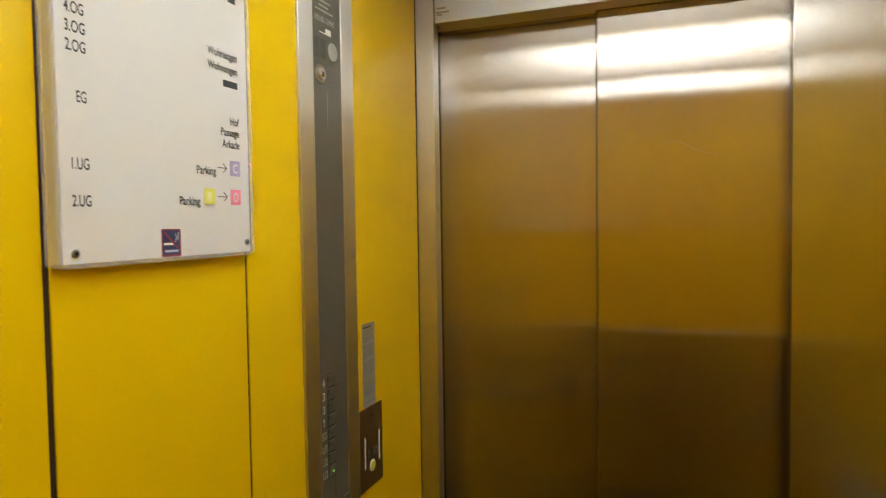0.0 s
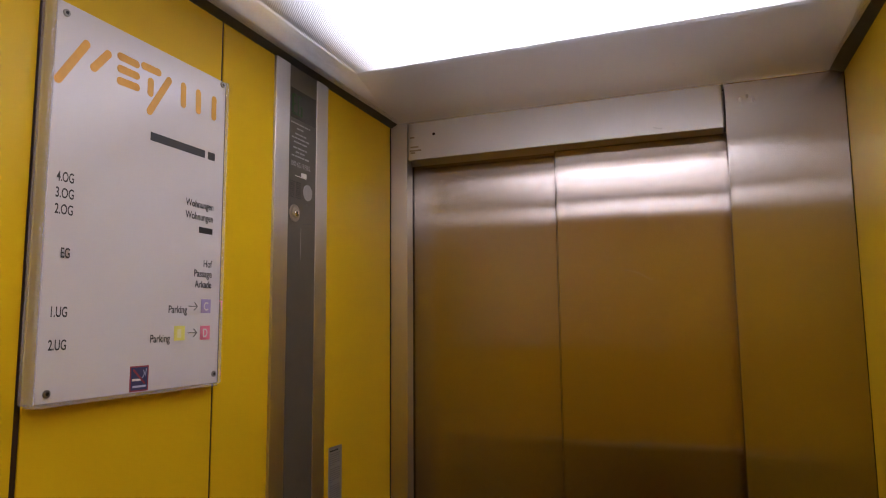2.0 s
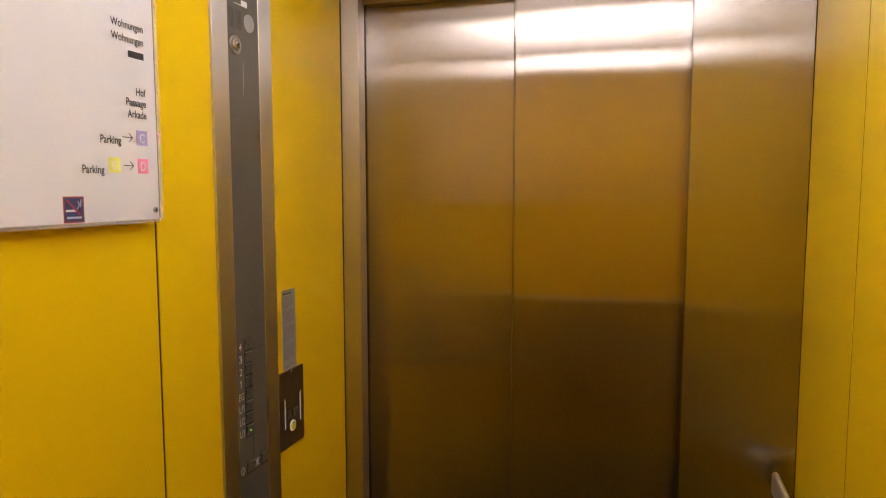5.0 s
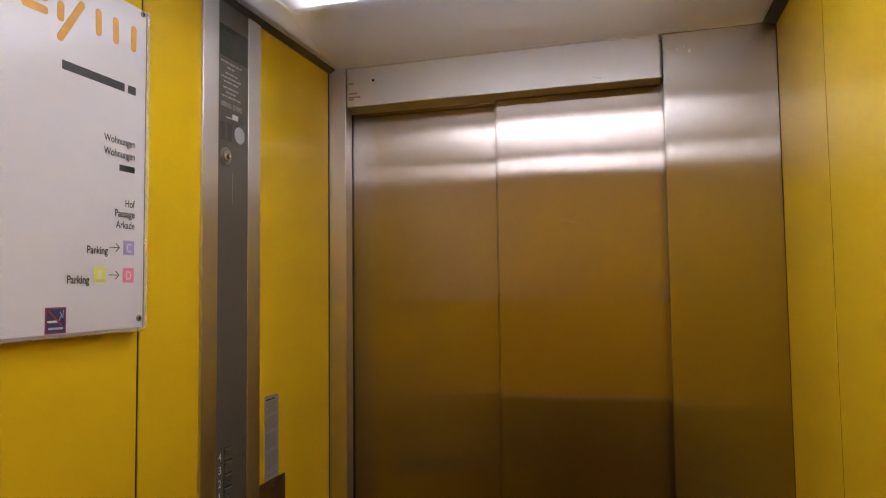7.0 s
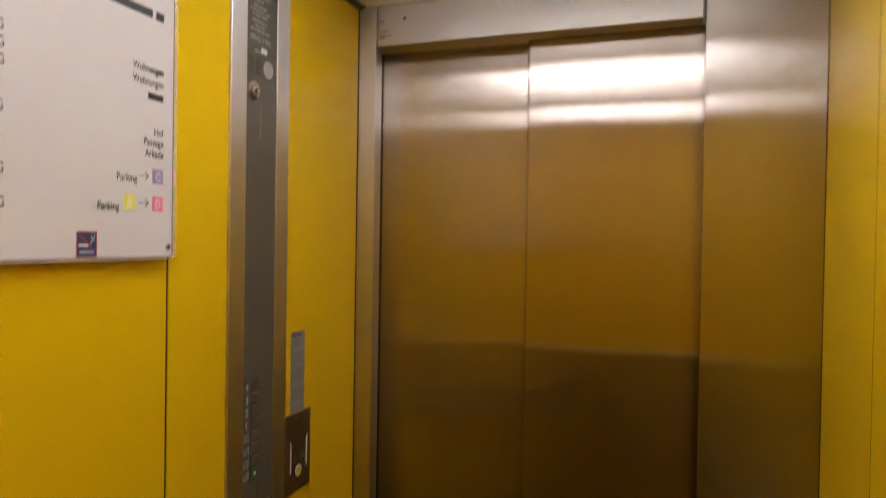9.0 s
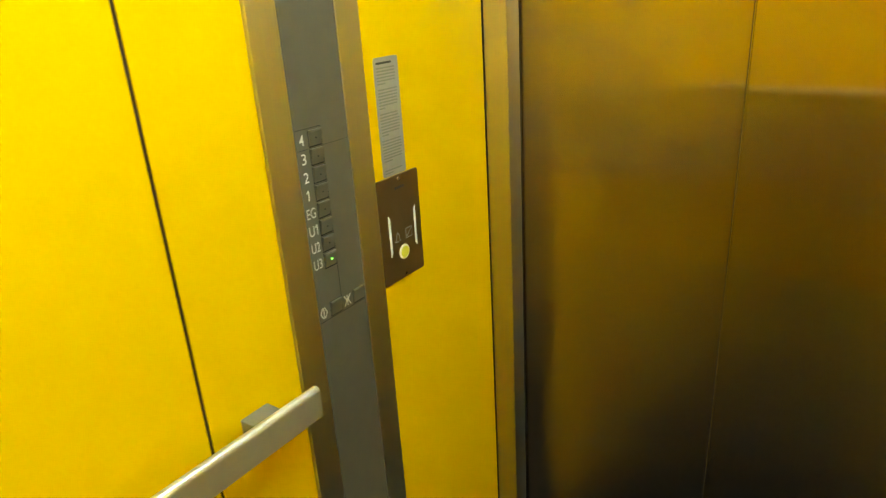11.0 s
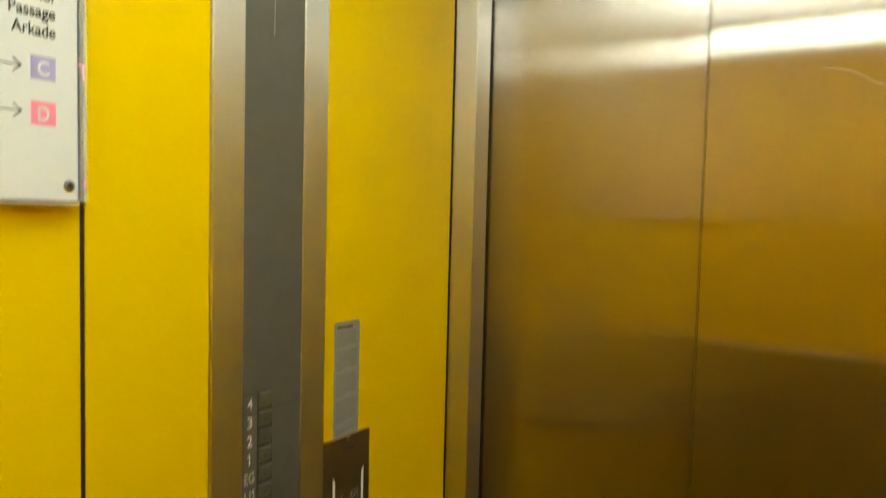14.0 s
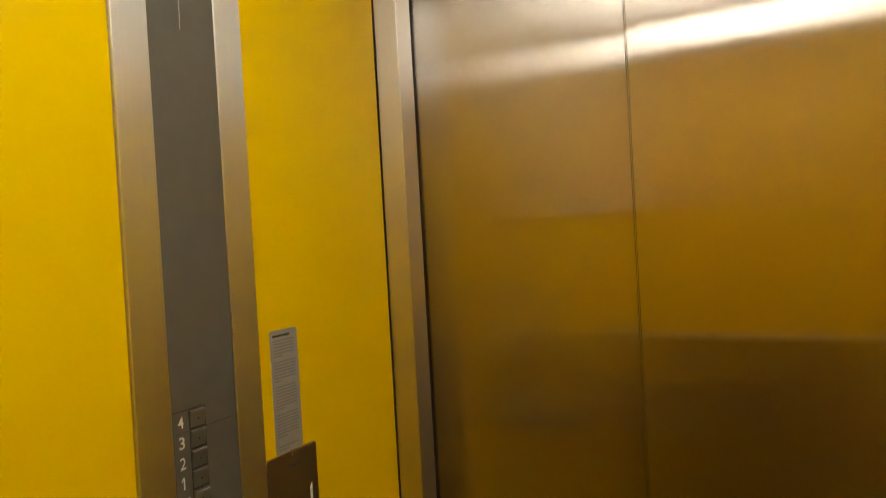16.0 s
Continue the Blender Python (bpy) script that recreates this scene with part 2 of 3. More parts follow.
def mesh_of(name, bm, material, base):
    bm.transform(Matrix.Translation(-Vector(base)))
    data = bpy.data.meshes.new(name)
    for f in bm.faces:
        f.smooth = f.smooth or (len(bm.faces) > 40 and f.calc_area() < 2e-4)
    bm.to_mesh(data)
    bm.free()
    data.materials.append(material)
    return data


def thing(name, base, label, category, kind="", group=""):
    ob = new(name)
    ob.location = base
    BASES[ob] = Vector(base)
    return tagged(ob, label, category, group, kind)


def solid(name, bm, material, label, category, kind="", group="", base=(0, 0, 0)):
    ob = new(name, mesh_of(name, bm, material, base))
    ob.location = base
    BASES[ob] = Vector(base)
    return tagged(ob, label, category, group, kind)


def part(name, bm, material, parent, label=""):
    ob = new(name, mesh_of(name, bm, material, BASES[parent]))
    ob.parent = parent
    BASES[ob] = BASES[parent]
    return tagged(ob, label)


def lettering(text, x, y0, y1, z, cap, weight=0.018):
    """Flat writing on a wall that faces +x, from y0 to y1, with its foot at z and capitals of height cap."""
    curve = bpy.data.curves.new("lettering", "FONT")
    curve.body = text
    curve.offset = weight
    holder = new("lettering_draft", curve)
    bpy.context.view_layer.update()
    data = bpy.data.meshes.new_from_object(holder.evaluated_get(bpy.context.evaluated_depsgraph_get()))
    bm = bmesh.new()
    bm.from_mesh(data)
    bpy.data.objects.remove(holder)
    bpy.data.curves.remove(curve)
    bpy.data.meshes.remove(data)
    left, right = min(v.co.x for v in bm.verts), max(v.co.x for v in bm.verts)
    for v in bm.verts:
        v.co = Vector((x, y0 + (v.co.x - left) / (right - left) * (y1 - y0), z + v.co.y * cap / 0.71))
    return bm


def stroke(bm, x, a, b, width, depth=0.0004):
    """A bar with round ends on a wall that faces +x, from a to b, each (y, z)."""
    a, b = Vector(a), Vector(b)
    along = (b - a).normalized()
    side = Vector((-along.y, along.x)) * width / 2
    ring = []
    for centre, start in ((b, 0), (a, math.pi)):
        for k in range(9):
            w = start + math.pi * k / 8 - math.pi / 2
            p = centre + along * math.cos(w) * width / 2 + side * math.sin(w)
            ring.append(p)
    low = [bm.verts.new((x, p.x, p.y)) for p in ring]
    high = [bm.verts.new((x + depth, p.x, p.y)) for p in ring]
    bm.faces.new(high)
    for i in range(len(ring)):
        j = (i + 1) % len(ring)
        bm.faces.new((low[i], low[j], high[j], high[i]))
    bmesh.ops.recalc_face_normals(bm, faces=bm.faces)
    return bm


# ---- the car's shell ----
floor = solid("floor", boxed(-0.05, W + 0.05, -D - 0.05, 0.20, -0.06, 0.0), FLOOR, "dark grey rubber lift floor", "floor", "structure")

wall_left = solid("wall_left", boxed(-0.06, -0.030, -D - 0.05, 0.0, 0.0, 2.20), DARK_GAP, "lift wall of bright yellow panels with dark joints", "wall", "structure")
wall_right = solid("wall_right", boxed(W + 0.014, W + 0.06, -D - 0.05, 0.0, 0.0, 2.20), DARK_GAP, "lift wall of bright yellow panels with thin joints", "wall", "structure")
wall_back = solid("wall_back", boxed(-0.014, W + 0.014, -D - 0.06, -D - 0.014, 0.0, 2.20), DARK_GAP, "unseen back wall of the lift, amber above brown that stands in for shade", "wall", "structure")

WALL_TOP = 2.110
for y0, y1 in ((COP[0] - 0.1525, COP[0]), (COP[3], -0.004), (-1.0375, -0.7002), (-1.3800, -1.0460), (-1.7300, -1.3865), (-2.0960, -1.7365)):
    part("wall_panel", boxed(-0.030, 0.0, y0, y1, 0.01, WALL_TOP, bevel=0.0012), YELLOW, wall_left)
for y0, y1 in ((-0.3545, -0.0010), (-0.7050, -0.3580), (-1.0550, -0.7085), (-1.4050, -1.0585), (-1.7550, -1.4085), (-2.0960, -1.7585)):
    part("wall_panel", boxed(W, W + 0.014, y0, y1, 0.01, WALL_TOP, bevel=0.0008), YELLOW, wall_right)
# Unseen panels that tint the doors' reflections; the brown stands in for shade.
for x0, x1 in ((0.003, 0.365), (0.369, 0.731), (0.735, W - 0.003)):
    part("wall_panel", boxed(x0, x1, -D - 0.014, -D, 0.907, 2.200, bevel=0.0012), AMBER, wall_back, "amber yellow upper panel")
    part("wall_panel", boxed(x0, x1, -D - 0.014, -D, 0.01, 0.893, bevel=0.0012), SHADE_BROWN, wall_back, "lower panel, dark brown standing in for shade")
part("trim_strip", boxed(0.003, W - 0.003, -D - 0.012, -D + 0.012, 0.8935, 0.9065, bevel=0.005, segments=4), STRIP_STEEL, wall_back, "thin bright metal strip between the panels")

for y0, y1 in ((-0.7002, -0.695), (-1.0460, -1.0375), (-1.3865, -1.3800), (-1.7365, -1.7300)):
    part("joint_strip", boxed(-0.028, -0.0020, y0, y1, 0.01, WALL_TOP - 0.001), JOINT, wall_left, "dark brown joint strip")
for y0, y1 in ((-0.3580, -0.3545), (-0.7085, -0.7050), (-1.0585, -1.0550), (-1.4085, -1.4050), (-1.7585, -1.7550)):
    part("joint_strip", boxed(W + 0.0005, W + 0.012, y0, y1, 0.01, WALL_TOP - 0.001), DARK_GAP, wall_right, "black joint strip")

# front wall: jamb, header and the wide return panel beside the door
wall_front = solid("wall_front", boxed(-0.06, W + 0.06, 0.14, 0.17, 0.0, 2.20), DARK_GAP, "brushed steel lift front round the doors", "wall", "structure")
jamb = prism([(0.0, 0.0), (DOOR_X0, 0.0), (DOOR_X0 - 0.019, 0.081), (DOOR_X0 - 0.025, 0.081), (DOOR_X0 - 0.010, 0.010), (0.0, 0.010)], "z", 0.0, H + 0.004)
bmesh.ops.bevel(jamb, geom=[e for e in jamb.edges if abs(e.verts[0].co.z - e.verts[1].co.z) > 1], offset=0.0025, segments=3, affect="EDGES", profile=0.5)
part("jamb", jamb, JAMB_STEEL, wall_front)
header = boxed(DOOR_X0 + 0.003, DOOR_X1 - 0.005, 0.0, 0.056, HEAD, H - 0.001, bevel=0.002)
header_part = part("header", header, JAMB_STEEL, wall_front)
part("header_screw", prism([(0.129 + 0.004 * math.cos(k * math.pi / 8), 2.077 + 0.004 * math.sin(k * math.pi / 8)) for k in range(16)], "y", -0.001, 0.0005), DARK_GAP, header_part)
part("door_track", boxed(DOOR_X0 - 0.03, DOOR_X1 + 0.02, 0.058, 0.135, HEAD + 0.004, H), JAMB_STEEL, wall_front)
part("return_panel", boxed(DOOR_X1, W - 0.0006, 0.0, 0.045, 0.0, H - 0.001, bevel=0.0014, segments=3), FRAME_STEEL, wall_front)
# Dark strip put in for the shaded gap between jamb and door.
part("jamb_gap_shade", boxed(0.022, 0.0312, 0.0815, 0.0865, 0.0, HEAD + 0.003), DARK_GAP, wall_front, "dark strip standing in for the shaded gap")
part("gap_strip", boxed(-0.014, 0.0, -0.002, 0.12, 0.0, H), DARK_GAP, wall_front)


def bowed_panel(x0, x1, y, z0, z1, deep, bow):
    """A door panel of folded sheet, its face very slightly uneven, its upright edges rolled."""
    bm = bmesh.new()
    xs = [x0 + (x1 - x0) * k / 16 for k in range(17)]
    zs = [z0 + (z1 - z0) * k / 40 for k in range(41)]

    def lean(x, z):
        u, w = (x - x0) / (x1 - x0), (z - z0) / (z1 - z0)
        return bow * (math.sin(math.pi * (1.3 * u + 0.2)) * math.sin(math.pi * 3.2 * w + 0.6 + x0) + 0.5 * math.sin(7.0 * w + 3.0 * u))

    rows = [[bm.verts.new((x, y + lean(x, z), z)) for x in xs] for z in zs]
    for a, b in zip(rows, rows[1:]):
        for k in range(16):
            bm.faces.new((a[k], a[k + 1], b[k + 1], b[k]))
    for f in bm.faces:
        f.smooth = True
    box(bm, x0 - 0.0012, x1 + 0.0012, y + 0.0016, y + deep, z0, z1, bevel=0.001)
    return bm


door = thing("door_1", (0.45, 0.08, 0.0), "closed two-panel brushed steel sliding lift door", "lift door", "structure")
part("slow_panel", bowed_panel(0.4475, 0.905, SLOW_Y, 0.006, HEAD + 0.05, 0.022, 0.0005), DOOR_STEEL, door)
fast = part("fast_panel", bowed_panel(0.013, 0.475, FAST_Y, 0.006, HEAD + 0.05, 0.022, 0.0004), DOOR_STEEL, door)
edge = boxed(0.4445, 0.4470, SLOW_Y - 0.0010, SLOW_Y + 0.0210, 0.006, HEAD + 0.05, bevel=0.0011, segments=3)
part("edge_profile", edge, FRAME_STEEL, door, "rounded steel leading edge")
# This dark strip stands in for the shade beside the rolled edge.
part("edge_shade_strip", boxed(0.4415, 0.4443, SLOW_Y + 0.010, SLOW_Y + 0.0250, 0.006, HEAD + 0.05), DARK_GAP, door)
part("rubber_seal", boxed(0.000, 0.0115, FAST_Y + 0.003, FAST_Y + 0.019, 0.006, HEAD + 0.05, bevel=0.003), RUBBER, fast, "grey rubber seal on the closing edge")
solid("door_sill", boxed(0.0, 0.90, 0.046, 0.125, 0.0, 0.005), BRACKET, "grey metal door sill in the floor", "sill", "structure")

# Added strip imitating the glint on the header's upper edge.
part("header_glint_strip", boxed(DOOR_X0 + 0.004, W - 0.032, -0.0030, -0.0003, H - 0.0045, H - 0.0004, bevel=0.0007), CHROME, wall_front, "added bright strip for the glint along the header top")

# ceiling sheet: hangs a little below the wall tops, rises to them along three edges, ends free before the back wall
LIGHTS = ((-1.020, -0.450), (-1.500, -1.140))
LIGHT_X = (0.140, 0.985)
SHEET_END, SAG = -1.560, 0.041


def ease(t):
    t = max(0.0, min(1.0, t))
    return t * t * (3 - 2 * t)


def sheet_height(x, y):
    return H - SAG * min(ease(x / 0.135), ease((W - x) / 0.11)) * ease(-y / 0.43)


def between(a, b, n):
    return [a + (b - a) * k / n for k in range(n)]


xs = between(0.0, LIGHT_X[0], 10) + between(LIGHT_X[0], LIGHT_X[1], 8) + between(LIGHT_X[1], W, 9) + [W]
ys = between(0.05, LIGHTS[0][1], 20) + between(LIGHTS[0][1], LIGHTS[0][0], 2) + between(LIGHTS[0][0], LIGHTS[1][1], 3) + between(LIGHTS[1][1], LIGHTS[1][0], 2) + [LIGHTS[1][0], SHEET_END]
ceiling_sheet = bmesh.new()
knots = [[ceiling_sheet.verts.new((x, y, sheet_height(x, y))) for x in xs] for y in ys]
for j in range(len(ys) - 1):
    for i in range(len(xs) - 1):
        mx, my = (xs[i] + xs[i + 1]) / 2, (ys[j] + ys[j + 1]) / 2
        if LIGHT_X[0] < mx < LIGHT_X[1] and any(y0 < my < y1 for y0, y1 in LIGHTS):
            continue
        ceiling_sheet.faces.new((knots[j][i], knots[j][i + 1], knots[j + 1][i + 1], knots[j + 1][i])).smooth = True
solid("ceiling", ceiling_sheet, CEIL_STEEL, "satin grey perforated metal lift ceiling, sagging gently", "ceiling", "structure")
# Unseen roof; its added white lining bounces lamp light through the ceiling holes.
roof = bmesh.new()
add_block(roof, -0.06, W + 0.06, -D - 0.06, 0.17, 2.205, 2.23)
for x0, x1 in ((0.0005, 0.004), (W - 0.004, W - 0.0005)):
    add_block(roof, x0, x1, -D + 0.0005, 0.0495, H + 0.013, 2.2048)
# Added white slope, evens the light that shows through the front holes.
slope = prism([(0.0495, H + 0.001), (0.0495, 2.2048), (-0.27, 2.2048)], "x", 0.0045, W - 0.0045)
slope_mesh = bpy.data.meshes.new("slope_draft")
slope.to_mesh(slope_mesh)
slope.free()
roof.from_mesh(slope_mesh)
bpy.data.meshes.remove(slope_mesh)
solid("ceiling_roof", roof, BOUNCE_LINING, "unseen roof with added white lining that bounces light through the ceiling", "ceiling", "structure")
for side, flip in (("left", 1), ("right", -1)):
    edge = 0.0 if flip == 1 else W
    wide = 0.019 if flip == 1 else 0.027
    outline = [(edge - 0.002 * flip, WALL_TOP - 0.003), (edge + 0.003 * flip, WALL_TOP - 0.003), (edge + wide * flip, H - 0.0015), (edge + wide * flip, H + 0.012), (edge - 0.002 * flip, H + 0.012)]
    solid("trim", prism([(a, b) for a, b in outline], "y", -D, 0.0), TRIM, "dark grey metal strip along the ceiling edge", "trim", "structure")


def ceiling_light(y0, y1):
    """A perforated sheet flush with the ceiling and a flat light above it."""
    x0, x1 = LIGHT_X
    z = H - SAG
    light = thing("ceiling_light", ((x0 + x1) / 2, y1, z), "lit ceiling light behind a flush perforated metal sheet", "ceiling light", group="ceiling lights")
    sheet = bmesh.new()
    sheet.faces.new([sheet.verts.new(p) for p in ((x0, y0, z), (x0, y1, z), (x1, y1, z), (x1, y0, z))])
    part("perforated_cover", sheet, PERFORATED, light, "perforated steel sheet with fine round holes")
    part("light_panel", boxed(x0, x1, y0 + 0.002, y1 - 0.002, z + 0.005, z + 0.017, bevel=0.002), LAMP, light, "glowing white light panel")


for span in LIGHTS:
    ceiling_light(*span)

# ---- control panel: two steel strips with a dark face between them ----
panel = thing("control_panel", (0.0, -0.442, 0.0), "full-height lift control panel, dark grey face between brushed steel strips", "control panel")
part("steel_strip", boxed(-0.030, 0.0045, COP[0] + 0.0008, COP[1] - 0.0004, 0.01, WALL_TOP - 0.002, bevel=0.0015), STRIP_STEEL, panel, "brushed steel side strip")
part("steel_strip", boxed(-0.030, 0.0045, COP[2] + 0.0004, COP[3] - 0.0008, 0.01, WALL_TOP - 0.002, bevel=0.0015), STRIP_STEEL, panel, "brushed steel side strip")
FX = 0.0030
face = part("face_plate", boxed(-0.030, FX, COP[1], COP[2], 0.01, WALL_TOP - 0.002), FACE, panel, "dark grey metal face plate")
part("display", boxed(FX - 0.001, FX + 0.0006, -0.489, -0.393, 1.996, 2.060, bevel=0.0003), DISPLAY, panel, "dark floor display")
def outlined(strokes, x, y, z, wide, tall, gap, width):
    """Display letters: each limb is a pair of thin lines. Limbs are given on a unit square."""
    bm = bmesh.new()
    for (u0, v0), (u1, v1) in strokes:
        level = abs(v1 - v0) < abs(u1 - u0)
        for k in (-gap / 2, gap / 2):
            dy, dz = (0.0, k) if level else (k, 0.0)
            stroke(bm, x, (y + u0 * wide + dy, z + v0 * tall + dz), (y + u1 * wide + dy, z + v1 * tall + dz), width, 0.0003)
    return bm


LETTER_E = [((0, 0), (0, 1)), ((0, 0), (1, 0)), ((0, 0.5), (0.8, 0.5)), ((0, 1), (1, 1))]
LETTER_G = [((0, 0), (0, 1)), ((0, 0), (1, 0)), ((1, 0), (1, 0.45)), ((0.5, 0.45), (1, 0.45)), ((0, 1), (1, 1))]
for strokes, y in ((LETTER_E, -0.4820), (LETTER_G, -0.4620)):
    part("floor_indicator", outlined(strokes, FX + 0.0006, y, 2.006, 0.0135, 0.040, 0.0032, 0.0011), GREEN_DIGIT, panel, "dim green outlined floor letter of EG")

# notices on the face: three short blocks of unreadable print
rng = random.Random(11)
for z, width in ((1.986, 0.072), (1.976, 0.030), (1.964, 0.042), (1.955, 0.066), (1.946, 0.050), (1.934, 0.054), (1.925, 0.036), (1.916, 0.064)):
    y, end = -0.450 - width / 2, -0.450 + width / 2
    while y < end - 0.003:
        word = min(rng.uniform(0.006, 0.019), end - y)
        part("print_word", boxed(FX, FX + 0.0003, y, y + word, z - 0.0016, z + 0.0016), DIM_INK, panel)
        y += word + 0.0026
part("lettering", lettering("1000 KG 13 PERS.", FX + 0.0006, -0.484, -0.412, 1.894, 0.0105), DIM_INK, panel, "pale lettering 1000 KG 13 PERS.")
part("maker_mark", boxed(FX, FX + 0.0004, -0.446, -0.426, 1.8755, 1.8845), WHITE_INK, panel, "small white maker's mark")
part("maker_mark", boxed(FX, FX + 0.0004, -0.468, -0.426, 1.8735, 1.8750), WHITE_INK, panel)

# speaker grille: two blocks of small dark holes
for y0 in (-0.4885, -0.4655):
    grille = bmesh.new()
    for i in range(5):
        for j in range(9):
            bmesh.ops.create_circle(grille, cap_ends=True, segments=8, radius=0.00125, matrix=Matrix.Translation((FX + 0.0003, y0 + 0.0018 + i * 0.0036, 1.828 + j * 0.0041)) @ Matrix.Rotation(math.pi / 2, 4, "Y"))
    part("speaker_holes", grille, SLOT, panel, "dark speaker holes")
part("round_lens", disc(FX - 0.001, FX + 0.0012, -0.4205, 1.8455, 0.0172, 36, 0.0006), LENS, panel, "round frosted light sensor")
lock = part("key_lock", disc(FX - 0.001, FX + 0.0030, -0.4695, 1.7945, 0.0178, 40, 0.0012), BRASS, panel, "round worn metal key switch")
part("lock_collar", disc(FX + 0.0028, FX + 0.0062, -0.4690, 1.7945, 0.0112, 32, 0.0016), BRASS, lock)
part("lock_barrel", disc(FX + 0.0060, FX + 0.0072, -0.4685, 1.7940, 0.0068, 28, 0.0006), CHROME, lock)
part("keyhole", disc(FX + 0.0071, FX + 0.0076, -0.4680, 1.7950, 0.0026, 16), SLOT, lock)
part("keyhole", boxed(FX + 0.0071, FX + 0.0076, -0.4688, -0.4672, 1.7885, 1.7950), SLOT, lock)
part("face_scratch", stroke(bmesh.new(), FX, (-0.4445, 1.700), (-0.4435, 1.765), 0.0009, 0.0002), DIM_INK, panel, "pale vertical scratch")

# push buttons
FLOORS = ("4", "3", "2", "1", "EG", "U1", "U2", "U3")
for z0, z1, y0, y1 in ((1.2193, 1.2200, -0.4922, -0.4430), (0.9375, 0.9385, -0.4922, -0.3900), (0.9385, 1.2193, -0.4431, -0.4424), (1.1925, 1.1930, -0.4424, -0.3900)):
    part("joint_line", boxed(FX - 0.0005, FX + 0.0002, y0, y1, z0, z1), SLOT, panel)


def push_button(y0, y1, z0, z1):
    recess = part("button_recess", boxed(FX - 0.0005, FX + 0.0003, y0 - 0.0008, y1 + 0.0008, z0 - 0.0020, z1 + 0.0004), SLOT, panel)
    key = prism([(FX - 0.001, z0), (FX + 0.0008, z0), (FX + 0.0042, z1 - 0.0025), (FX + 0.0036, z1), (FX - 0.001, z1)], "y", y0, y1)
    return part("push_button", key, KEY_FACE, recess, "grey wedge-shaped push button")


for k, text in enumerate(FLOORS):
    z = 1.2050 - k * 0.02537
    push_button(-0.4670, -0.4445, z - 0.0095, z + 0.0120)
    wide = 0.0085 if len(text) == 1 else 0.0165
    wide = 0.0021 if text == "1" else wide
    glyphs = lettering(text, FX + 0.0005, -0.4805 - wide / 2, -0.4805 + wide / 2, z - 0.0066, 0.0150, 0.008)
    if text.endswith("1"):
        foot = -0.4805 + wide / 2 - 0.0011
        stroke(glyphs, FX + 0.0001, (foot, z + 0.0077), (foot - 0.0030, z + 0.0048), 0.0017)
    part("floor_lettering", glyphs, WHITE_INK if len(text) == 1 else MID_INK, panel, "engraved white floor mark " + text)
    if k == 0:
        part("floor_divider", boxed(FX - 0.0005, FX + 0.0002, -0.4922, -0.4685, z - 0.0128, z - 0.0124), SLOT, panel)
    if k < 7:
        part("indicator_dot", disc(FX + 0.0018, FX + 0.0031, -0.4555, z + 0.0005, 0.0011, 10), SLOT, panel, "small unlit indicator")
part("call_indicator", disc(FX + 0.002, FX + 0.0042, -0.4555, 1.0290, 0.0013, 12), GREEN_LED, panel, "small lit green indicator")
push_button(-0.4675, -0.4450, 0.9415, 0.9630)
push_button(-0.4175, -0.3935, 0.9415, 0.9630)
for y, symbol in ((-0.4820, "open"), (-0.4310, "close")):
    mark = bmesh.new()
    z, s = 0.9515, (1 if symbol == "open" else -1)
    gap = 0.0022 if symbol == "open" else 0.0014
    tip = 0.0065
    for f in (-1, 1):
        near, far = (y + f * gap, y + f * tip)
        a, b = (far, near) if symbol == "open" else (near, far)
        stroke(mark, FX, (a, z), (b, z + 0.0080), 0.0017)
        stroke(mark, FX, (a, z), (b, z - 0.0080), 0.0017)
    stroke(mark, FX, (y, z - 0.0078), (y, z + 0.0078), 0.0014)
    part("door_symbol", mark, WHITE_INK, panel, "white door " + symbol + " symbol")

# ---- silver notice above the emergency call plate ----
notice = thing("notice_label", (0.0, -0.2885, 1.112), "silver sticker with small unreadable grey print on the yellow wall", "label")
sheet = boxed(0.0, 0.0012, -0.3175, -0.2600, 1.112, 1.294)
bmesh.ops.bevel(sheet, geom=[e for e in sheet.edges if abs(e.verts[0].co.x - e.verts[1].co.x) > 0.0005], offset=0.004, segments=4, affect="EDGES", profile=0.5)
part("sheet", sheet, LABEL, notice)
rng = random.Random(4)
z = 1.2855
for block, lines in enumerate((1, 6, 7, 8, 8, 2)):
    for k in range(lines):
        width = 0.036 if block == 0 else (0.047 * rng.uniform(0.9, 1.0) if k < lines - 1 else 0.047 * rng.uniform(0.2, 0.7))
        start = -0.3125
        half = 0.0016 if block == 0 else 0.0010
        part("print_line", boxed(0.0012, 0.0014, start, start + width, z - half, z + half), LABEL_INK if block else BLACK_INK, notice)
        z -= 0.0046
    z -= 0.0042 if block else 0.0026
    if block == 4:
        z -= 0.006

# ---- emergency call plate ----
call = thing("emergency_call_plate", (0.0, -0.286, 0.932), "bronze-coloured metal emergency call plate with a yellow button", "call plate")
plate = boxed(0.0, 0.0030, -0.3395, -0.2325, 0.9325, 1.1110)
bmesh.ops.bevel(plate, geom=[e for e in plate.edges if abs(e.verts[0].co.x - e.verts[1].co.x) > 0.001], offset=0.004, segments=4, affect="EDGES", profile=0.5)
bmesh.ops.bevel(plate, geom=[e for e in plate.edges if all(v.co.x > 0.0029 for v in e.verts)], offset=0.0006, segments=1, affect="EDGES", profile=0.5)
part("plate", plate, PLATE, call)
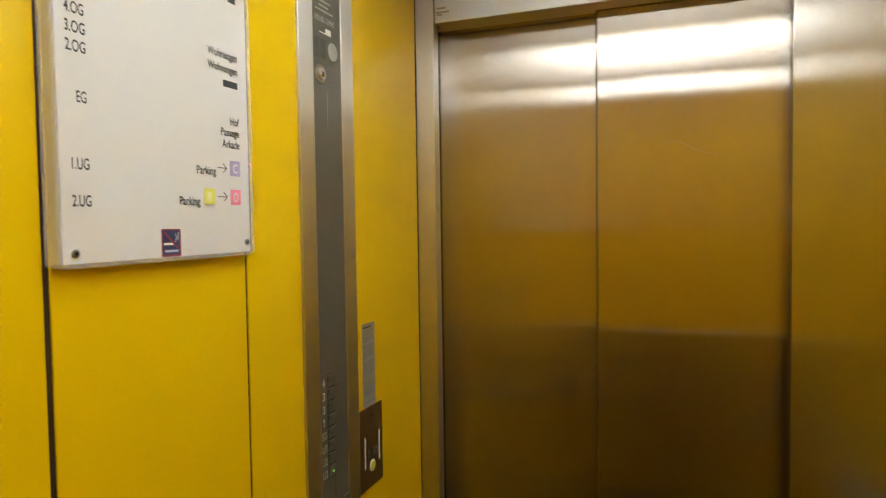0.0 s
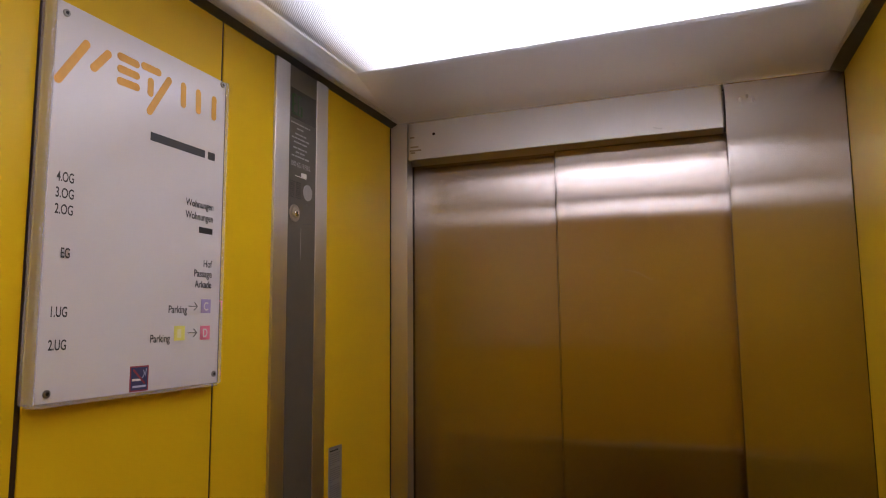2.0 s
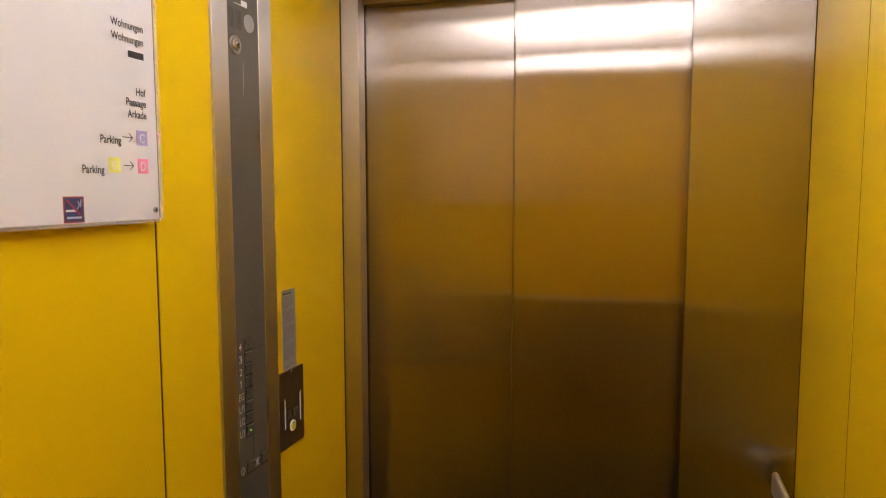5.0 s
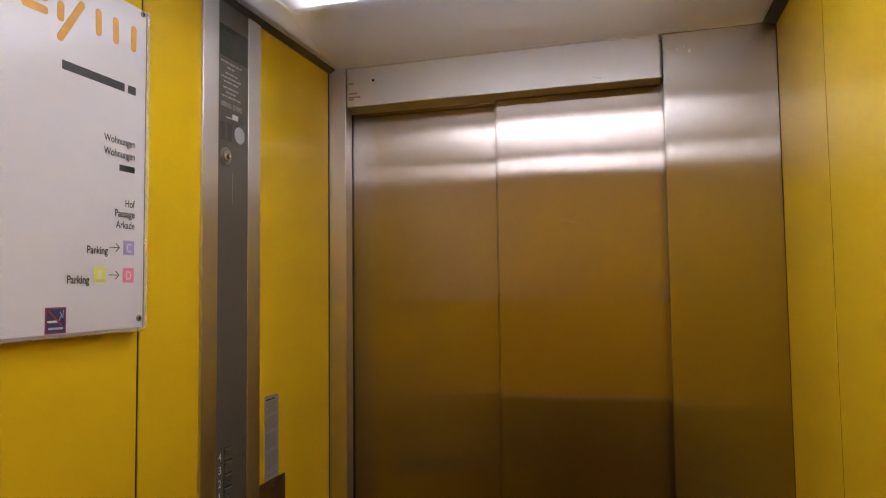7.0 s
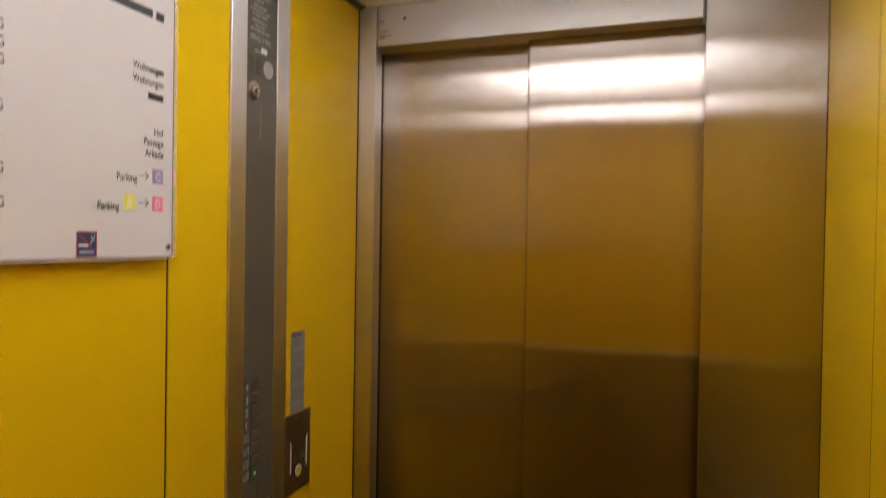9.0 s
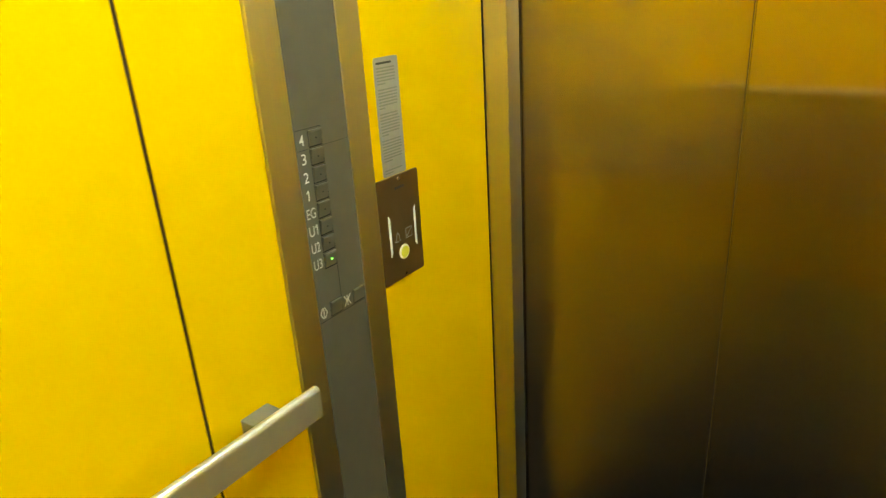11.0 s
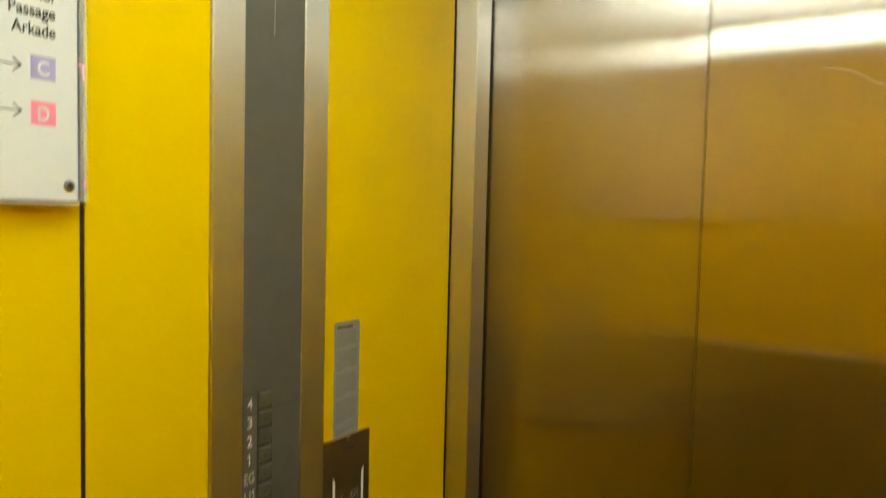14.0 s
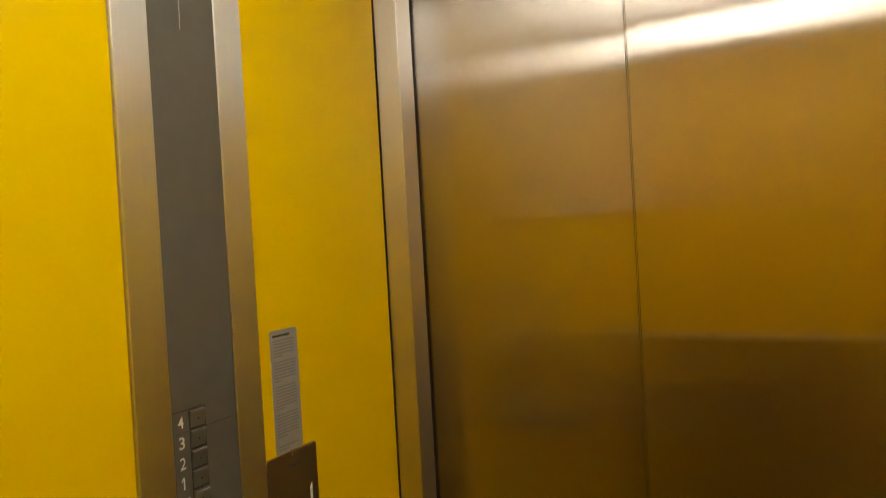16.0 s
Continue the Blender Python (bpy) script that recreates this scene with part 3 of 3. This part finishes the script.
for y, f in ((-0.3170, 1), (-0.2500, -1)):
    bar = prism([(y - 0.0022 * f, 0.979), (y + 0.0024 * f, 0.985), (y + 0.0024 * f, 1.044), (y - 0.0022 * f, 1.050)], "x", 0.0030, 0.0040)
    part("light_slot", bar, SLOT_LIGHT, call, "pale light slot")
for z in (1.1045, 0.9400):
    screw = part("screw", disc(0.0030, 0.0042, -0.2850, z, 0.0030, 16, 0.0004), CHROME, call)
    part("screw_slot", boxed(0.0042, 0.0044, -0.2853, -0.2847, z - 0.0022, z + 0.0022), SLOT, screw)
part("button_ring", disc(0.0030, 0.0050, -0.2850, 0.9790, 0.0128, 36, 0.0008), WHITE_INK, call, "white ring")
part("call_button", disc(0.0045, 0.0064, -0.2850, 0.9790, 0.0098, 32, 0.0010), BELL_YELLOW, call, "round yellow push button")
bell = bmesh.new()
pts = [(-0.3055, 1.001), (-0.3020, 1.0045), (-0.3010, 1.0120), (-0.2980, 1.0165), (-0.2950, 1.0120), (-0.2940, 1.0045), (-0.2905, 1.001), (-0.3055, 1.001)]
for a, b in zip(pts, pts[1:]):
    stroke(bell, 0.0030, a, b, 0.0007, 0.0003)
stroke(bell, 0.0030, (-0.2995, 0.9993), (-0.2965, 0.9993), 0.0007, 0.0003)
part("bell_symbol", bell, LABEL, call, "engraved bell symbol")
phone = bmesh.new()
pts = [(-0.2765, 1.000), (-0.2765, 1.0165), (-0.2600, 1.0165), (-0.2600, 1.000), (-0.2765, 1.000)]
for a, b in zip(pts, pts[1:]):
    stroke(phone, 0.0030, a, b, 0.0007, 0.0003)
stroke(phone, 0.0030, (-0.2740, 1.0030), (-0.2625, 1.0135), 0.0012, 0.0003)
part("phone_symbol", phone, LABEL, call, "engraved telephone symbol in a square")
for k in range(5):
    part("dim_print", boxed(0.0030, 0.0032, -0.2960 + 0.0050 * k, -0.2925 + 0.0050 * k, 1.0880, 1.0925), TRIM, call)

# ---- handrails ----


def rail_outline(height=0.050, thick=0.015):
    """The bar's section: a flat face and a rounded top and foot."""
    pts = []
    for k in range(9):
        w = math.pi * k / 8
        pts.append((thick / 2 * math.cos(w), -thick / 2 + thick / 2 * math.sin(w)))
    pts += [(-thick / 2, -height + 0.004), (-thick / 2 + 0.004, -height), (thick / 2 - 0.004, -height), (thick / 2, -height + 0.004)]
    return pts


def handrail(at, a, b, top, wall, brackets, label):
    """A flat rail along y from a to b at the offset at, on brackets that reach to the wall."""
    rail = thing("handrail", (wall, (a + b) / 2, top - 0.05), label, "handrail", group="handrails of the lift")
    bar = prism([(at + u, top + v) for u, v in rail_outline()], "y", a, b)
    caps = [f for f in bar.faces if len(f.verts) > 4]
    bmesh.ops.bevel(bar, geom=list({e for f in caps for e in f.edges}), offset=0.002, segments=2, affect="EDGES", profile=0.5)
    part("rail", bar, RAIL, rail, "brushed aluminium flat bar")
    lo, hi = sorted((wall, at - 0.006 if at > wall else at + 0.006))
    for c in brackets:
        part("bracket", boxed(lo, hi, c - 0.023, c + 0.023, top - 0.045, top - 0.012, bevel=0.0015), BRACKET, rail, "grey square bracket")


handrail(0.0445, -2.02, -0.553, 0.882, 0.0, (-0.628, -1.30, -1.92), "brushed aluminium handrail on the yellow wall by the control panel")
handrail(1.0560, -2.02, -0.022, 0.893, W, (-0.150, -1.05, -1.92), "brushed aluminium handrail on the plain yellow wall")

# ---- directory sign: a white board in a clear acrylic block ----
SX = 0.0200
sign = thing("directory_sign", (0.0, -0.876, 1.470), "white floor directory in a clear acrylic block screwed to the wall", "sign")
part("board", boxed(SX - 0.0030, SX, -1.0365, -0.7120, 1.4705, 1.9860, bevel=0.0004), BOARD, sign, "white printed board")
for y0, y1 in ((-1.0440, -1.0372), (-0.7104, -0.7030)):
    rim = part("acrylic_edge", boxed(0.0006, SX + 0.001, y0, y1, 1.4690, 1.9880, bevel=0.0012), ACRYLIC, sign, "clear acrylic edge")
    rim.visible_shadow = False
part("acrylic_edge", boxed(0.0006, SX + 0.0005, -1.0365, -0.7118, 1.4650, 1.4702, bevel=0.001), ACRYLIC, sign, "clear acrylic edge").visible_shadow = False
for y, z in ((-1.0245, 1.9715), (-0.7205, 1.9795), (-0.7210, 1.4850), (-1.0215, 1.4820)):
    screw = part("screw", disc(SX, SX + 0.0022, y, z, 0.0050, 20, 0.0006), SCREW, sign, "small grey metal screw")
    part("screw_socket", disc(SX + 0.0020, SX + 0.0024, y, z, 0.0026, 6), SLOT, screw)

part("edge_line", boxed(SX - 0.002, SX + 0.0002, -0.7119, -0.7105, 1.4705, 1.9860), TRIM, sign, "dark line along the board edge")

# the orange mark at the head of the board: plain slanted, level and upright bars
mark = [((-1.031, 1.880), (-0.992, 1.942)), ((-0.979, 1.914), (-0.957, 1.942)),
        ((-0.936, 1.947), (-0.907, 1.946)), ((-0.935, 1.929), (-0.906, 1.929)), ((-0.935, 1.911), (-0.905, 1.912)),
        ((-0.893, 1.949), (-0.865, 1.949)), ((-0.879, 1.930), (-0.879, 1.912)), ((-0.879, 1.884), (-0.843, 1.944)),
        ((-0.812, 1.946), (-0.811, 1.916)), ((-0.778, 1.946), (-0.777, 1.916)), ((-0.740, 1.947), (-0.740, 1.916))]
for a, b in mark:
    part("mark_bar", stroke(bmesh.new(), SX, a, b, 0.0115), GOLD_INK, sign, "orange bar")

INK = SX + 0.0006
part("address_bar", boxed(SX, SX + 0.0003, -0.875, -0.758, 1.8405, 1.8535), BLACK_INK, sign, "black bar of print")
part("address_bar", boxed(SX, SX + 0.0003, -0.751, -0.734, 1.8405, 1.8535), BLACK_INK, sign, "black bar of print")
part("name_bar", boxed(SX, SX + 0.0003, -0.766, -0.734, 1.7145, 1.7245), BLACK_INK, sign, "black bar of print")
for text, y0, y1, z, cap in (("4.OG", -1.025, -1.000, 1.7490, 0.0130), ("3.OG", -1.025, -0.999, 1.7280, 0.0130), ("2.OG", -1.025, -0.999, 1.7070, 0.0130),
                             ("EG", -1.013, -1.000, 1.6515, 0.0130), ("1.UG", -1.022, -0.999, 1.5765, 0.0130), ("2.UG", -1.023, -0.998, 1.5350, 0.0130),
                             ("Wohnungen", -0.798, -0.734, 1.7555, 0.0115), ("Wohnungen", -0.798, -0.734, 1.7355, 0.0115),
                             ("Hof", -0.753, -0.733, 1.6595, 0.0115), ("Passage", -0.774, -0.733, 1.6430, 0.0115), ("Arkade", -0.772, -0.733, 1.6255, 0.0115),
                             ("Parking", -0.826, -0.787, 1.5840, 0.0115), ("Parking", -0.860, -0.821, 1.5400, 0.0115)):
    part("lettering", lettering(text, INK, y0, y1, z, cap, 0.016), BLACK_INK, sign, "black lettering " + text)
for y0, z, colour, letter, say in ((-0.7555, 1.5845, LILAC, "C", "lilac square"), (-0.7555, 1.5415, PINK, "D", "pink square"), (-0.8125, 1.5415, LEMON, "", "pale yellow square")):
    square = part("parking_square", boxed(SX, SX + 0.0004, y0, y0 + 0.0225, z, z + 0.0225), colour, sign, say)
    if letter:
        part("lettering", lettering(letter, INK + 0.0002, y0 + 0.006, y0 + 0.0165, z + 0.0045, 0.0135), BOARD, square, "white letter " + letter)
part("pale_mark", boxed(SX + 0.0004, SX + 0.0006, -0.8060, -0.7975, 1.5460, 1.5590), PALE_LEMON, sign, "pale mark on the yellow square")
for y0, z in ((-0.783, 1.5950), (-0.783, 1.5530)):
    arrow = bmesh.new()
    stroke(arrow, SX, (y0, z), (y0 + 0.0195, z), 0.0011)
    stroke(arrow, SX, (y0 + 0.0195, z), (y0 + 0.0125, z + 0.006), 0.0011)
    stroke(arrow, SX, (y0 + 0.0195, z), (y0 + 0.0125, z - 0.006), 0.0011)
    part("arrow", arrow, BLACK_INK, sign, "thin black arrow")

sticker = thing("no_smoking_sticker", (SX, -0.877, 1.471), "small dark blue no-smoking sticker with red border on the board", "sticker")
part("ground", boxed(SX, SX + 0.0004, -0.8940, -0.8600, 1.4715, 1.5075), RED, sticker)
part("field", boxed(SX + 0.0004, SX + 0.0006, -0.8918, -0.8622, 1.4735, 1.5055), NAVY, sticker)
part("cigarette", boxed(SX + 0.0006, SX + 0.0008, -0.8905, -0.8730, 1.4865, 1.4895), WHITE_INK, sticker)
part("red_slash", stroke(bmesh.new(), SX + 0.0007, (-0.8880, 1.5020), (-0.8680, 1.4830), 0.0028, 0.0003), RED, sticker)
smoke = bmesh.new()
for a, b in (((-0.8715, 1.4900), (-0.8680, 1.4960)), ((-0.8680, 1.4960), (-0.8700, 1.5010)), ((-0.8660, 1.4930), (-0.8650, 1.5030))):
    stroke(smoke, SX + 0.0006, a, b, 0.0012, 0.0003)
part("smoke", smoke, PALE_BLUE, sticker)
part("print_line", boxed(SX + 0.0006, SX + 0.0008, -0.8890, -0.8650, 1.4770, 1.4800), PALE_BLUE, sticker)

# ---- wear ----
RESIDUE = plain("old_glue", (0.33, 0.26, 0.18), 0.6)
for x0, x1, z in ((0.058, 0.072, 2.073), (0.060, 0.084, 2.046), (0.058, 0.092, 2.036), (0.060, 0.074, 2.030)):
    part("glue_residue", boxed(x0, x1, -0.0004, 0.0003, z - 0.0022, z + 0.0022), RESIDUE, header_part, "faint brown glue residue")
for a, b in (((-0.7130, 1.6055), (-0.7050, 1.6045)), ((-0.7075, 1.6040), (-0.7065, 1.5900)), ((-0.7060, 1.4900), (-0.7055, 1.4820))):
    part("scuff", stroke(bmesh.new(), SX + 0.0008, a, b, 0.0014), PINK, sign, "red scuff mark")


def streaked(points, y, width):
    """A thin bent scratch on a front that faces -y, through (x, z) points."""
    bm = bmesh.new()
    for (xa, za), (xb, zb) in zip(points, points[1:]):
        ends = [(xa, y, za - width / 2), (xb, y, zb - width / 2), (xb, y, zb + width / 2), (xa, y, za + width / 2)]
        bm.faces.new([bm.verts.new(p) for p in ends])
    return bm


SCRATCH = plain("pale_scratch", (0.44, 0.34, 0.20), 0.45, 0.9)
SMUDGE = plain("dull_smudge", (0.56, 0.53, 0.50), 0.40, 0.9)
part("door_scratch", streaked([(0.603, 1.693), (0.626, 1.690), (0.648, 1.682), (0.672, 1.666), (0.701, 1.659)], SLOW_Y - 0.0012, 0.0006), SCRATCH, door, "faint pale scratch")
for x, z, tall in ((0.889, 2.070, 0.012), (0.904, 2.077, 0.009), (0.916, 2.067, 0.010)):
    part("smudge", streaked([(x - 0.003, z), (x, z + 0.001), (x + 0.003, z)], -0.0005, tall), SMUDGE, wall_front, "dull finger smudge")
part("smudge", streaked([(0.696, 2.028), (0.705, 2.025), (0.716, 2.023)], -0.0005, 0.0035), SMUDGE, header_part, "dull finger smudge")
for a, b in (((-0.433, 1.8210), (-0.414, 1.8180)), ((-0.438, 1.7740), (-0.405, 1.7800)), ((-0.4530, 1.7080), (-0.4515, 1.6930))):
    part("face_scratch", stroke(bmesh.new(), FX, a, b, 0.0007, 0.0002), TRIM, panel, "fine dark scratch")
